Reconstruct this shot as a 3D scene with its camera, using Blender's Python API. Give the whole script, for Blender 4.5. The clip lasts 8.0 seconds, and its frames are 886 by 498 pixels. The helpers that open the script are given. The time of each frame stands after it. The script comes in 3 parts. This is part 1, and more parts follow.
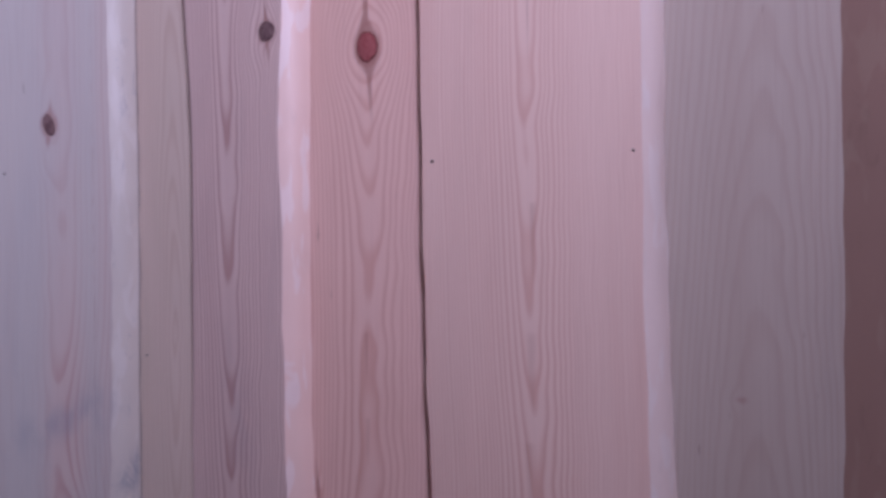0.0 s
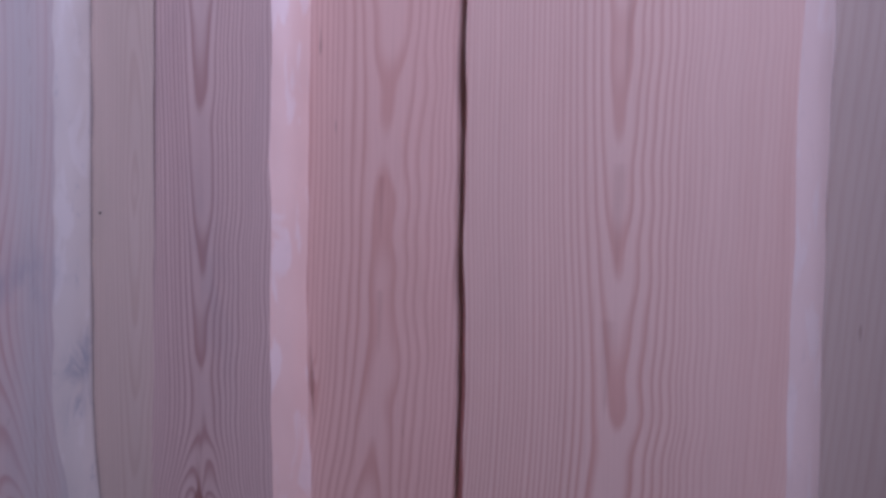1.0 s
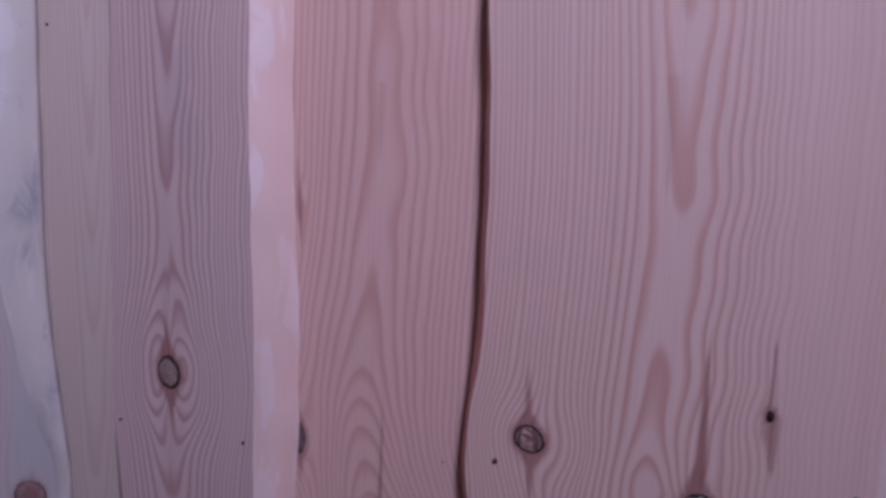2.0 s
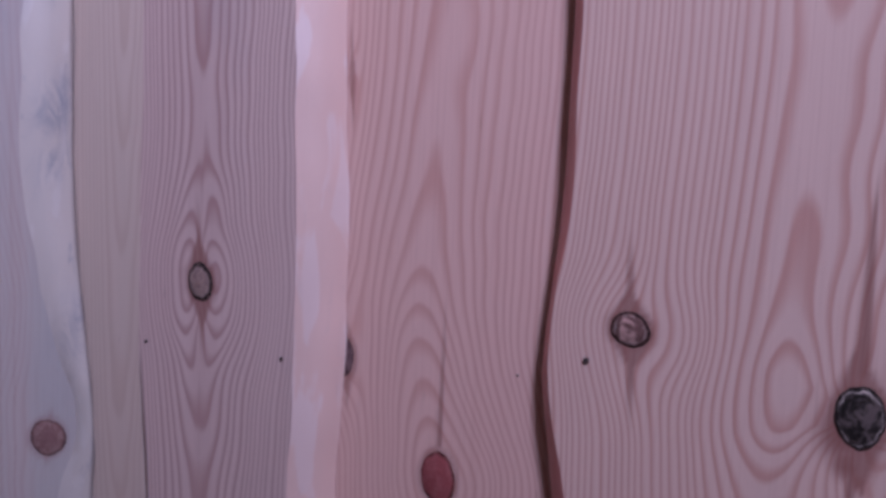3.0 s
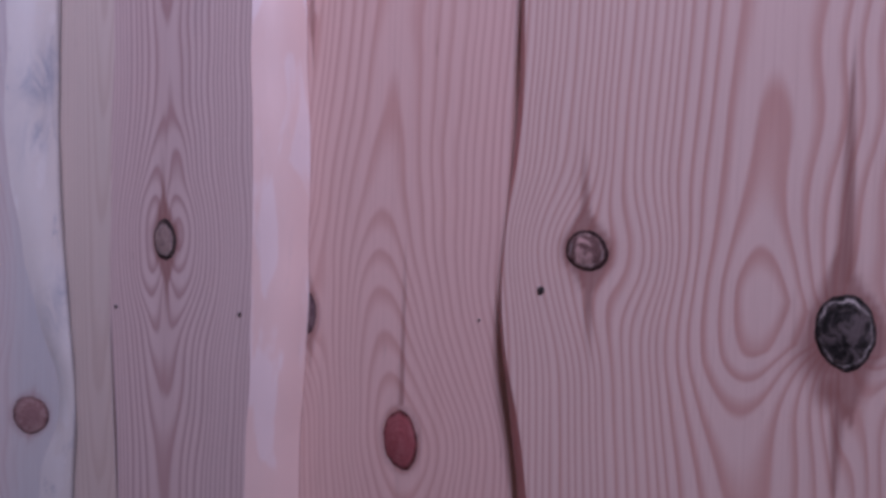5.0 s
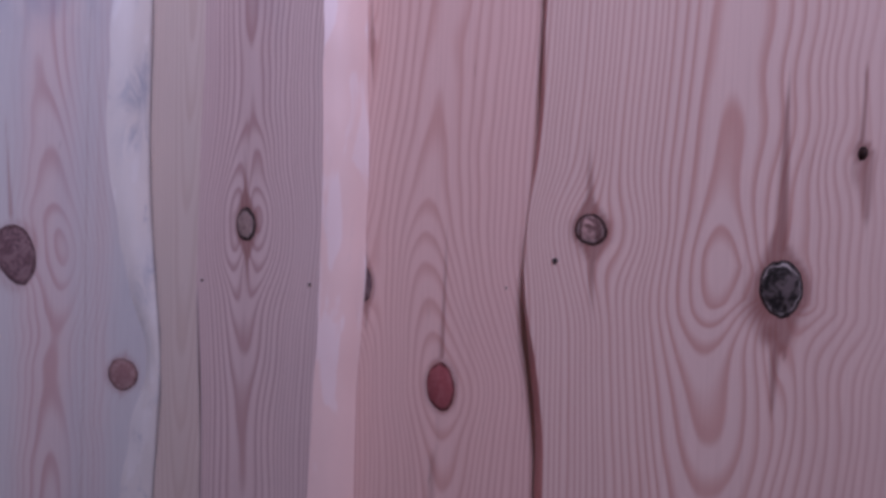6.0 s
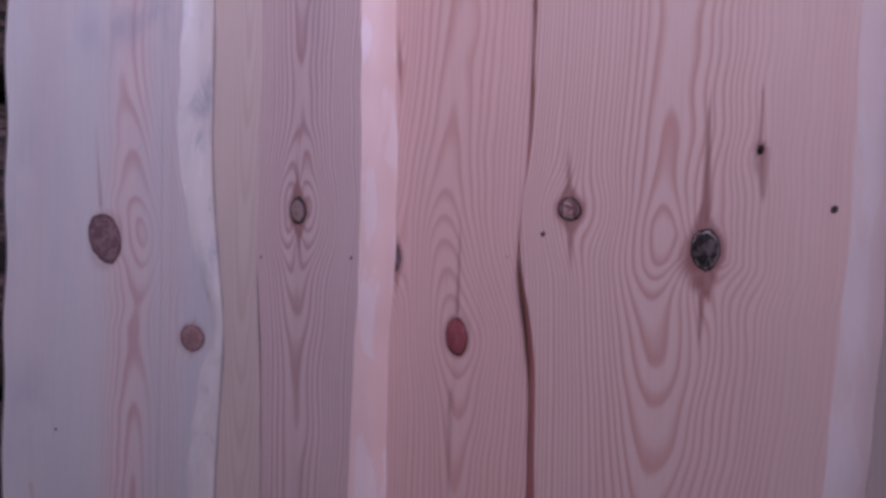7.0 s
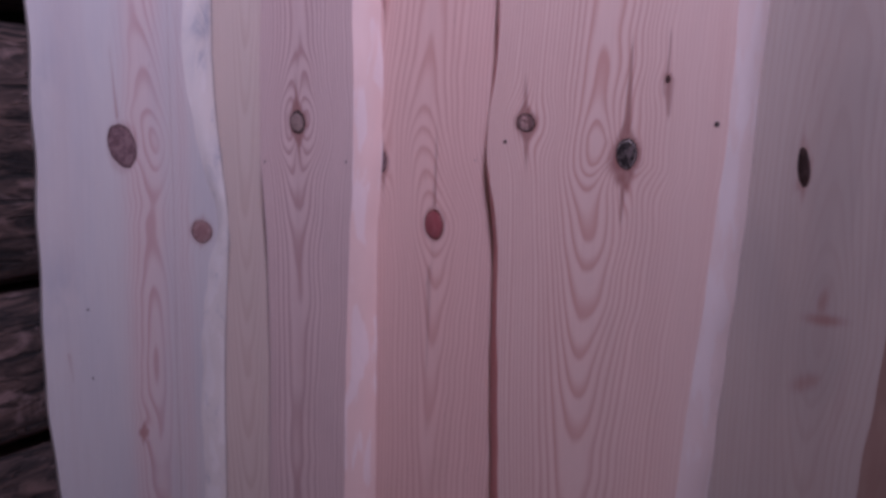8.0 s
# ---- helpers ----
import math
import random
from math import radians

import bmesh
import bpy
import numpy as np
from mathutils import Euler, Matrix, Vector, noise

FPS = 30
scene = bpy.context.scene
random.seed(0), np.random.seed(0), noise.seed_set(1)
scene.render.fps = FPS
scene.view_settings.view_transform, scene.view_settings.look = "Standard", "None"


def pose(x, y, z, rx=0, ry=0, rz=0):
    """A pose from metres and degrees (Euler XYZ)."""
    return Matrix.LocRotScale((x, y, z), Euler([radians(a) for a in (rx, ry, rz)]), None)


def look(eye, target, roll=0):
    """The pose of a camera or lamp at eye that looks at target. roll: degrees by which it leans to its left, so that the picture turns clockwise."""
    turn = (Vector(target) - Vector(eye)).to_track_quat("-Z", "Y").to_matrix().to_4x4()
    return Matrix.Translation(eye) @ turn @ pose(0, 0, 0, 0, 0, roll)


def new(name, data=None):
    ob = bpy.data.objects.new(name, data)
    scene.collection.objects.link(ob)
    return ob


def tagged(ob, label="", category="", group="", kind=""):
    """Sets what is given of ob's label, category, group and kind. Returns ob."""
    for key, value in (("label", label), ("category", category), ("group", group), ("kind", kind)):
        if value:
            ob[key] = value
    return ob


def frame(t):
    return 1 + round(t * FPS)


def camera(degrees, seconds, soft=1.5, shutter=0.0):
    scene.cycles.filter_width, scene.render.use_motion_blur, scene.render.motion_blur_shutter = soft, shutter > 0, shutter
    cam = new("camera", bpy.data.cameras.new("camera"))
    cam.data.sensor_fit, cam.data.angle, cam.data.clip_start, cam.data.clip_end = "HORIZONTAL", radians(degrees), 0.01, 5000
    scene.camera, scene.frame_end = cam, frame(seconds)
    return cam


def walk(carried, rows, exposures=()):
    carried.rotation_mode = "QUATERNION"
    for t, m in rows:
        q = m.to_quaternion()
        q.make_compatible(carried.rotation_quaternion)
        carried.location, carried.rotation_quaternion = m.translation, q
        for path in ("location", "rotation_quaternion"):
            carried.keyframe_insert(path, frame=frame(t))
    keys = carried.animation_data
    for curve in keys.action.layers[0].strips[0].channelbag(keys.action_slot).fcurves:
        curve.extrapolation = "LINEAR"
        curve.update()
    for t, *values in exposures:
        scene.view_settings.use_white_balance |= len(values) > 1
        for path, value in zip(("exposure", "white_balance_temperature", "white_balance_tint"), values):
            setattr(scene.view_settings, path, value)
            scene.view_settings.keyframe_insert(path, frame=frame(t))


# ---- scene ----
# ---- camera ----
cam = camera(60.97, 8.0, soft=3.6)
# seconds, x, y, z, yaw to the left, pitch up, lean to the right
PATH = [
    (0.0, 0.2695, -0.5763, 1.7000, 26.32, -0.42, 0.60),
    (0.5, 0.2121, -0.4890, 1.6580, 27.10, -1.90, -0.39),
    (1.0, 0.1675, -0.4276, 1.6116, 26.66, -4.77, -1.60),
    (1.5, 0.1457, -0.3913, 1.5467, 25.65, -5.90, -1.65),
    (2.0, 0.1188, -0.3632, 1.4991, 25.42, -7.52, -2.03),
    (2.2, 0.1063, -0.3484, 1.4880, 25.78, -8.70, -1.30),
    (3.3, 0.0814, -0.2961, 1.3949, 31.14, -2.92, -2.57),
    (3.5, 0.0884, -0.2808, 1.3954, 32.75, -1.80, -2.35),
    (4.0, 0.1000, -0.2567, 1.3847, 36.37, -0.93, -3.95),
    (4.5, 0.1123, -0.2507, 1.3718, 35.16, -1.94, -2.37),
    (5.0, 0.1127, -0.2632, 1.3605, 34.00, -2.27, -1.45),
    (5.2, 0.1180, -0.2664, 1.3511, 35.07, -1.60, -1.40),
    (6.3, 0.1673, -0.3674, 1.3500, 35.99, -2.03, -2.11),
    (6.5, 0.1754, -0.3846, 1.3546, 36.59, -3.05, -1.15),
    (7.0, 0.2258, -0.4291, 1.3410, 37.20, -2.23, -1.69),
    (7.5, 0.2476, -0.4779, 1.3432, 36.58, -5.31, 0.34),
    (8.0, 0.2816, -0.5626, 1.3444, 32.50, -9.19, -1.73),
]


def aim(x, y, z, yaw, pitch, lean):
    a, b = radians(yaw), radians(pitch)
    return look((x, y, z), (x - math.sin(a) * math.cos(b), y + math.cos(a) * math.cos(b), z + math.sin(b)), -lean)


EXPOSURE = [(0.0, -0.54, 5450, 46), (1.0, -0.50, 5300, 47), (2.0, -0.30, 5250, 46), (3.5, 0.0, 5250, 45), (5.0, -0.04, 5250, 46), (6.5, 0.0, 5350, 48), (8.0, 0.08, 5500, 53)]
walk(cam, [(t, aim(*row)) for t, *row in PATH], EXPOSURE)

# ---- light: an overcast sky, through one added, unseen high window to the right ----
WIN_Y, WIN_Z, WIN_W, WIN_H = -0.85, 2.25, 0.20, 0.26
EAST, SOUTH, WEST, TOP = 0.56, -2.20, -0.57, 2.85
world = bpy.data.worlds.new("sky")
world.use_nodes = True
scene.world = world
sky = world.node_tree.nodes.new("ShaderNodeTexSky")
sky.sky_type, sky.sun_disc = "NISHITA", False
sky.sun_elevation, sky.sun_rotation = radians(14), radians(200)
world.node_tree.links.new(sky.outputs[0], world.node_tree.nodes["Background"].inputs[0])
world.node_tree.nodes["Background"].inputs[1].default_value = 0.10
# lamp standing in for daylight; its place was tuned, no window is seen
day = bpy.data.lights.new("assumed_window_light", "AREA")
day.shape, day.size, day.size_y, day.energy, day.color = "RECTANGLE", WIN_W * 0.94, WIN_H * 0.94, 18.2, (0.91, 0.945, 0.930)
new("assumed_window_light", day).matrix_world = look((EAST - 0.004, WIN_Y, WIN_Z), (EAST - 1.0, WIN_Y + 0.55, WIN_Z - 0.1))


# ---- materials ----
def tree(name):
    m = bpy.data.materials.new(name)
    m.use_nodes = True
    return m, m.node_tree, m.node_tree.nodes["Principled BSDF"]


def node(nt, kind, **sets):
    n = nt.nodes.new(kind)
    for key, value in sets.items():
        if key == "operation":
            n.operation = value
        elif key == "attribute_name":
            n.attribute_name = value
        elif key == "data_type":
            n.data_type = value
        elif key == "blend_type":
            n.blend_type = value
    return n


def maths(nt, op, a, b=None, clamp=False):
    n = node(nt, "ShaderNodeMath", operation=op)
    n.use_clamp = clamp
    for i, v in enumerate((a, b)):
        if v is None:
            continue
        if isinstance(v, (int, float)):
            n.inputs[i].default_value = v
        else:
            nt.links.new(v, n.inputs[i])
    return n.outputs[0]


def span(nt, value, lo, hi, to0=0.0, to1=1.0):
    n = nt.nodes.new("ShaderNodeMapRange")
    n.interpolation_type = "SMOOTHSTEP"
    nt.links.new(value, n.inputs[0])
    for i, v in zip((1, 2, 3, 4), (lo, hi, to0, to1)):
        n.inputs[i].default_value = v
    return n.outputs[0]


def mix(nt, fac, a, b, blend="MIX"):
    n = node(nt, "ShaderNodeMix", data_type="RGBA", blend_type=blend)
    for i, v in ((0, fac), (6, a), (7, b)):
        if isinstance(v, (int, float)):
            n.inputs[i].default_value = v
        elif isinstance(v, tuple):
            n.inputs[i].default_value = (*v, 1)
        else:
            nt.links.new(v, n.inputs[i])
    return n.outputs[2]


def noise_at(nt, scale, detail=3.0, size=1.0, rough=0.55, warp=0.0):
    co = nt.nodes.new("ShaderNodeTexCoord")
    mp = nt.nodes.new("ShaderNodeMapping")
    mp.inputs["Scale"].default_value = scale
    nt.links.new(co.outputs["Object"], mp.inputs[0])
    n = nt.nodes.new("ShaderNodeTexNoise")
    n.inputs["Scale"].default_value, n.inputs["Detail"].default_value = size, detail
    n.inputs["Roughness"].default_value, n.inputs["Distortion"].default_value = rough, warp
    nt.links.new(mp.outputs[0], n.inputs["Vector"])
    return n.outputs["Fac"]


def bump(nt, bsdf, height, strength, distance):
    n = nt.nodes.new("ShaderNodeBump")
    n.inputs["Strength"].default_value, n.inputs["Distance"].default_value = strength, distance
    nt.links.new(height, n.inputs["Height"])
    nt.links.new(n.outputs[0], bsdf.inputs["Normal"])


def attr(nt, name):
    return node(nt, "ShaderNodeAttribute", attribute_name=name).outputs["Fac"]


def pine(name, early, late, contrast=0.75, stain=(0.30, 0.27, 0.25), stain_amount=0.25, sap=None):
    """Sawn pine: growth rings from the board's own ring field, fibres, stains and the darker wood round knots."""
    m, nt, bsdf = tree(name)
    ring = attr(nt, "ring")
    wob = maths(nt, "MULTIPLY", maths(nt, "SUBTRACT", noise_at(nt, (60, 60, 6), 2), 0.5), 0.24)
    part_of = maths(nt, "FRACT", maths(nt, "ADD", ring, wob))
    rise = span(nt, part_of, 0.34, 0.80)
    fall = span(nt, part_of, 0.82, 1.0, 1.0, 0.0)
    line = maths(nt, "MULTIPLY", rise, fall)
    band = noise_at(nt, (14, 14, 1.6), 2)
    amount = maths(nt, "MULTIPLY", line, span(nt, band, 0.28, 0.62, contrast * 0.62, contrast))
    amount = maths(nt, "MULTIPLY", amount, attr(nt, "heart"))
    if sap:
        early = mix(nt, span(nt, attr(nt, "heart"), 0.05, 0.8), sap, early)
    col = mix(nt, amount, early, late)
    fibre = noise_at(nt, (900, 900, 14), 4)
    col = mix(nt, span(nt, fibre, 0.42, 0.80, 0.0, 0.16), col, tuple(c * 0.75 for c in late))
    big = noise_at(nt, (9, 9, 2.2), 4, 1.0, 0.6, 0.6)
    col = mix(nt, span(nt, big, 0.45, 0.8, 0.0, stain_amount), col, stain)
    warm = noise_at(nt, (22, 22, 1.1), 3)
    col = mix(nt, span(nt, warm, 0.5, 0.8, 0.0, 0.22), col, late)
    pitch = noise_at(nt, (160, 160, 26), 2)
    col = mix(nt, span(nt, pitch, 0.74, 0.82, 0.0, 0.35), col, (0.13, 0.07, 0.045))
    halo = attr(nt, "halo")
    col = mix(nt, span(nt, maths(nt, "ADD", halo, maths(nt, "MULTIPLY", maths(nt, "SUBTRACT", fibre, 0.5), 0.25)), 0.10, 1.0, 0.0, 0.92), col, (0.28, 0.112, 0.092))
    smear = maths(nt, "MULTIPLY", attr(nt, "dirt"), span(nt, noise_at(nt, (60, 60, 25), 4), 0.3, 0.65))
    col = mix(nt, smear, col, (0.25, 0.26, 0.31))
    col = mix(nt, attr(nt, "bark"), col, (0.075, 0.04, 0.035))
    nt.links.new(col, bsdf.inputs["Base Color"])
    bsdf.inputs["Roughness"].default_value = 0.62
    bsdf.inputs["Specular IOR Level"].default_value = 0.3
    h = maths(nt, "ADD", maths(nt, "MULTIPLY", line, 0.15), fibre)
    bump(nt, bsdf, h, 0.25, 0.0005)
    return m


def wane_wood(name, base, patch, dirt, dirt_amount=0.3, peeled=0.8):
    """The rounded natural edge of a board: smooth pale wood with peeled, paler patches and grey dirt."""
    m, nt, bsdf = tree(name)
    peel = noise_at(nt, (62, 62, 15), 3, 1.0, 0.5, 0.5)
    col = mix(nt, span(nt, peel, 0.53, 0.59, 0.0, peeled), base, patch)
    grey = noise_at(nt, (75, 75, 26), 6, 1.0, 0.7, 1.0)
    col = mix(nt, span(nt, grey, 0.56, 0.72, 0.0, dirt_amount), col, dirt)
    col = mix(nt, maths(nt, "MULTIPLY", attr(nt, "dirt"), span(nt, grey, 0.35, 0.6)), col, (0.24, 0.26, 0.31))
    col = mix(nt, attr(nt, "bark"), col, (0.080, 0.036, 0.031))
    soft = noise_at(nt, (20, 20, 5), 3)
    col = mix(nt, span(nt, soft, 0.4, 0.75, 0.0, 0.4), col, tuple(c * 0.8 for c in base))
    nt.links.new(col, bsdf.inputs["Base Color"])
    bsdf.inputs["Roughness"].default_value = 0.5
    bump(nt, bsdf, noise_at(nt, (260, 260, 40), 3), 0.4, 0.0007)
    return m


def knot_wood(name, heart, ring_col, rim, rim_at=0.80, pale=0.0, line=0.0, patch=(0.62, 0.44, 0.36), years_amount=0.4):
    """A knot: its heart, the bark ring round it, cracks and, in a dead knot, pale scraped wood in the middle."""
    m, nt, bsdf = tree(name)
    rad = attr(nt, "rad")
    rough = noise_at(nt, (240, 240, 240), 4)
    r2 = maths(nt, "ADD", rad, maths(nt, "MULTIPLY", maths(nt, "SUBTRACT", rough, 0.5), 0.30))
    years = maths(nt, "FRACT", maths(nt, "MULTIPLY", r2, 6.0))
    col = mix(nt, span(nt, years, 0.3, 0.9, 0.0, years_amount), heart, ring_col)
    blot = noise_at(nt, (170, 170, 140), 5, 1.0, 0.66, 0.9)
    col = mix(nt, span(nt, blot, 0.43, 0.60, 0.0, pale), col, patch)
    edge = maths(nt, "MULTIPLY", span(nt, r2, rim_at - 0.14, rim_at), span(nt, r2, 0.97, 1.10, 1.0, 0.15))
    col = mix(nt, maths(nt, "MULTIPLY", edge, span(nt, noise_at(nt, (110, 110, 110), 2), 0.30, 0.50, 0.45, 1.0)), col, rim)
    thin = maths(nt, "MULTIPLY", span(nt, r2, rim_at - 0.20, rim_at - 0.16), span(nt, r2, rim_at - 0.15, rim_at - 0.11, 1.0, 0.0))
    col = mix(nt, maths(nt, "MULTIPLY", maths(nt, "MULTIPLY", thin, span(nt, noise_at(nt, (170, 170, 170), 2), 0.38, 0.58)), line), col, (0.55, 0.47, 0.42))
    nt.links.new(col, bsdf.inputs["Base Color"])
    bsdf.inputs["Roughness"].default_value = 0.8
    bsdf.inputs["Specular IOR Level"].default_value = 0.15
    bump(nt, bsdf, maths(nt, "ADD", years, maths(nt, "MULTIPLY", blot, 2.0)), 0.5, 0.0006)
    return m


def plain(name, a, b, scale, rough=0.7, metal=0.0, height=0.001):
    m, nt, bsdf = tree(name)
    n1, n2 = noise_at(nt, scale, 5), noise_at(nt, tuple(s * 0.13 for s in scale), 3)
    col = mix(nt, span(nt, n1, 0.35, 0.7), a, b)
    col = mix(nt, span(nt, n2, 0.4, 0.75, 0.0, 0.4), col, tuple(c * 0.6 for c in a))
    nt.links.new(col, bsdf.inputs["Base Color"])
    bsdf.inputs["Roughness"].default_value, bsdf.inputs["Metallic"].default_value = rough, metal
    bump(nt, bsdf, n1, 0.5, height)
    return m


def old_log(name):
    """Weathered log: dark brown, streaked along its length, with deep cracks and worn pale ridges."""
    m, nt, bsdf = tree(name)
    streak = noise_at(nt, (42, 12, 42), 6, 1.0, 0.68, 0.9)
    col = mix(nt, span(nt, streak, 0.34, 0.68), (0.015, 0.010, 0.0085), (0.125, 0.075, 0.06))
    patch = noise_at(nt, (30, 20, 30), 4, 1.0, 0.6, 0.6)
    col = mix(nt, span(nt, patch, 0.54, 0.70, 0.0, 0.7), col, (0.27, 0.175, 0.155))
    crack = noise_at(nt, (90, 12, 90), 3, 1.0, 0.6, 0.8)
    gap = span(nt, crack, 0.36, 0.44, 1.0, 0.0)
    col = mix(nt, maths(nt, "MULTIPLY", gap, 0.85), col, (0.012, 0.010, 0.009))
    nt.links.new(col, bsdf.inputs["Base Color"])
    bsdf.inputs["Roughness"].default_value = 0.85
    bump(nt, bsdf, maths(nt, "SUBTRACT", streak, maths(nt, "MULTIPLY", gap, 0.8)), 0.9, 0.006)
    return m


PINE_PINK = pine("pine_pink", (0.765, 0.552, 0.475), (0.56, 0.265, 0.210), 0.74, (0.50, 0.36, 0.31), 0.22)
PINE_ROSE = pine("pine_rose", (0.790, 0.528, 0.455), (0.56, 0.250, 0.195), 0.54, (0.54, 0.32, 0.24), 0.3)
PINE_DULL = pine("pine_dull", (0.710, 0.543, 0.496), (0.42, 0.230, 0.210), 0.74, (0.40, 0.31, 0.30), 0.3)
PINE_PALE = pine("pine_pale", (0.53, 0.430, 0.400), (0.38, 0.21, 0.19), 0.66, (0.37, 0.37, 0.39), 0.45, (0.485, 0.455, 0.430))
PINE_SAP = pine("pine_sap", (0.72, 0.590, 0.505), (0.58, 0.42, 0.34), 0.50, (0.50, 0.45, 0.36), 0.3)
PINE_GREY = pine("pine_grey", (0.46, 0.380, 0.330), (0.35, 0.235, 0.185), 0.52, (0.30, 0.26, 0.235), 0.6)
WANE_PINK = wane_wood("wane_pink", (0.80, 0.570, 0.495), (0.84, 0.71, 0.68), (0.45, 0.40, 0.40), 0.15, 0.65)
WANE_PALE = wane_wood("wane_pale", (0.60, 0.545, 0.490), (0.68, 0.64, 0.605), (0.30, 0.31, 0.35), 0.7, 0.45)
# the next two: left-facing wanes, with their shade put into the colour
WANE_SHADE_DARK = wane_wood("wane_shade_dark", (0.33, 0.205, 0.165), (0.36, 0.24, 0.19), (0.22, 0.14, 0.11), 0.4)
WANE_SHADE_BROWN = wane_wood("wane_shade_brown", (0.62, 0.23, 0.200), (0.65, 0.27, 0.23), (0.36, 0.17, 0.14), 0.3)
WANE_CREAM = wane_wood("wane_cream", (0.74, 0.600, 0.545), (0.76, 0.66, 0.62), (0.50, 0.44, 0.42), 0.2)
KNOT_RED = knot_wood("knot_red", (0.34, 0.090, 0.090), (0.22, 0.055, 0.056), (0.075, 0.024, 0.022), 0.91, 0.4, 0.0, (0.43, 0.160, 0.150), 0.6)
KNOT_BLACK = knot_wood("knot_black", (0.028, 0.024, 0.022), (0.012, 0.010, 0.009), (0.012, 0.009, 0.008), 0.93, 0.85, 0.8, (0.150, 0.115, 0.108), 0.8)
KNOT_RINGED = knot_wood("knot_ringed", (0.17, 0.090, 0.080), (0.08, 0.042, 0.037), (0.026, 0.013, 0.012), 0.84, 0.9, 0.5, (0.62, 0.385, 0.335))
KNOT_OVAL = knot_wood("knot_oval", (0.27, 0.185, 0.165), (0.20, 0.125, 0.115), (0.024, 0.017, 0.016), 0.79, 0.35, 0.3)
KNOT_DULL = knot_wood("knot_dull", (0.15, 0.085, 0.088), (0.085, 0.048, 0.052), (0.085, 0.046, 0.046), 0.90, 0.55, 0.0, (0.29, 0.19, 0.185), 0.7)
KNOT_RUSTY = knot_wood("knot_rusty", (0.25, 0.140, 0.130), (0.17, 0.083, 0.08), (0.075, 0.038, 0.035), 0.92, 0.5, 0.0, (0.37, 0.25, 0.225), 0.6)
KNOT_DARK = knot_wood("knot_dark", (0.035, 0.019, 0.016), (0.018, 0.010, 0.009), (0.06, 0.032, 0.027), 0.9, 0.3, 0.0, (0.11, 0.065, 0.055), 0.7)
NAIL = plain("nail_steel", (0.07, 0.06, 0.06), (0.21, 0.18, 0.165), (900, 900, 900), 0.5, 0.7, 0.0002)
LOG = old_log("old_log")
MOSS = plain("chinking", (0.02, 0.016, 0.013), (0.05, 0.04, 0.03), (60, 60, 60), 0.95)
ROOM = plain("room_boards", (0.42, 0.32, 0.24), (0.52, 0.40, 0.30), (40, 40, 4), 0.7)
FLOOR = plain("floor_boards", (0.20, 0.14, 0.10), (0.28, 0.20, 0.14), (4, 60, 60), 0.7)
PAINT = plain("frame_paint", (0.70, 0.69, 0.66), (0.78, 0.77, 0.74), (30, 30, 30), 0.5)

# ---- helpers for meshes ----
EYE_LINE = 1.35          # height of the middle of the stretch that is seen close up
DEPTH = 0.0229           # thickness of the boards


def through_points(pairs):
    """A smooth curve through (height, value) pairs, heights from EYE_LINE, rising."""
    zs, vs = np.array(pairs, float).T
    slopes = np.gradient(vs, zs)

    def at(z):
        z = np.clip(z, zs[0], zs[-1])
        i = np.clip(np.searchsorted(zs, z) - 1, 0, len(zs) - 2)
        h = zs[i + 1] - zs[i]
        t = (z - zs[i]) / h
        a, b = vs[i], vs[i + 1]
        m0, m1 = slopes[i] * h, slopes[i + 1] * h
        return (2 * t**3 - 3 * t**2 + 1) * a + (t**3 - 2 * t**2 + t) * m0 + (3 * t**2 - 2 * t**3) * b + (t**3 - t**2) * m1
    return at


def waves(seed, count, low, high):
    """Smooth random wave along a height, about -1 to 1."""
    rng = np.random.RandomState(seed)
    f, p = np.exp(rng.uniform(np.log(low), np.log(high), count)), rng.uniform(0, 6.28, count)
    return lambda z: sum(np.sin(a * np.asarray(z) + b) for a, b in zip(f, p)) / math.sqrt(count)


def link_mesh(name, verts, faces, mats, parent=None, label="", slots=None, smooth=None, floats=None):
    me = bpy.data.meshes.new(name)
    me.from_pydata([tuple(v) for v in verts], [], faces)
    for m in mats:
        me.materials.append(m)
    if slots is not None:
        me.polygons.foreach_set("material_index", np.asarray(slots, np.int32))
    if smooth is not None:
        me.polygons.foreach_set("use_smooth", np.asarray(smooth, bool))
    for key, vals in (floats or {}).items():
        me.attributes.new(key, "FLOAT", "POINT").data.foreach_set("value", np.asarray(vals, np.float32))
    me.update()
    ob = new(name, me)
    if parent:
        ob.parent = parent
    if label:
        ob["label"] = label
    return ob


def part(name, bm, material, parent, label=""):
    me = bpy.data.meshes.new(name)
    bm.to_mesh(me)
    bm.free()
    me.materials.append(material)
    ob = new(name, me)
    ob.parent = parent
    if label:
        ob["label"] = label
    return ob


def box(bm, x0, y0, z0, x1, y1, z1, bevel=0.0):
    m = Matrix.Translation(((x0 + x1) / 2, (y0 + y1) / 2, (z0 + z1) / 2)) @ Matrix.Diagonal((x1 - x0, y1 - y0, z1 - z0, 1))
    made = bmesh.ops.create_cube(bm, size=1, matrix=m)
    if bevel:
        edges = list({e for v in made["verts"] for e in v.link_edges})
        bmesh.ops.bevel(bm, geom=edges, offset=bevel, segments=2, affect="EDGES", profile=0.5)
    return bm


ROWS_Z = np.concatenate([np.linspace(-1.33, -0.70, 12), np.arange(-0.66, -0.24, 0.005), np.arange(-0.24, 0.14, 0.0028), np.arange(0.141, 0.80, 0.005), np.linspace(0.83, TOP - EYE_LINE - 0.02, 12)])


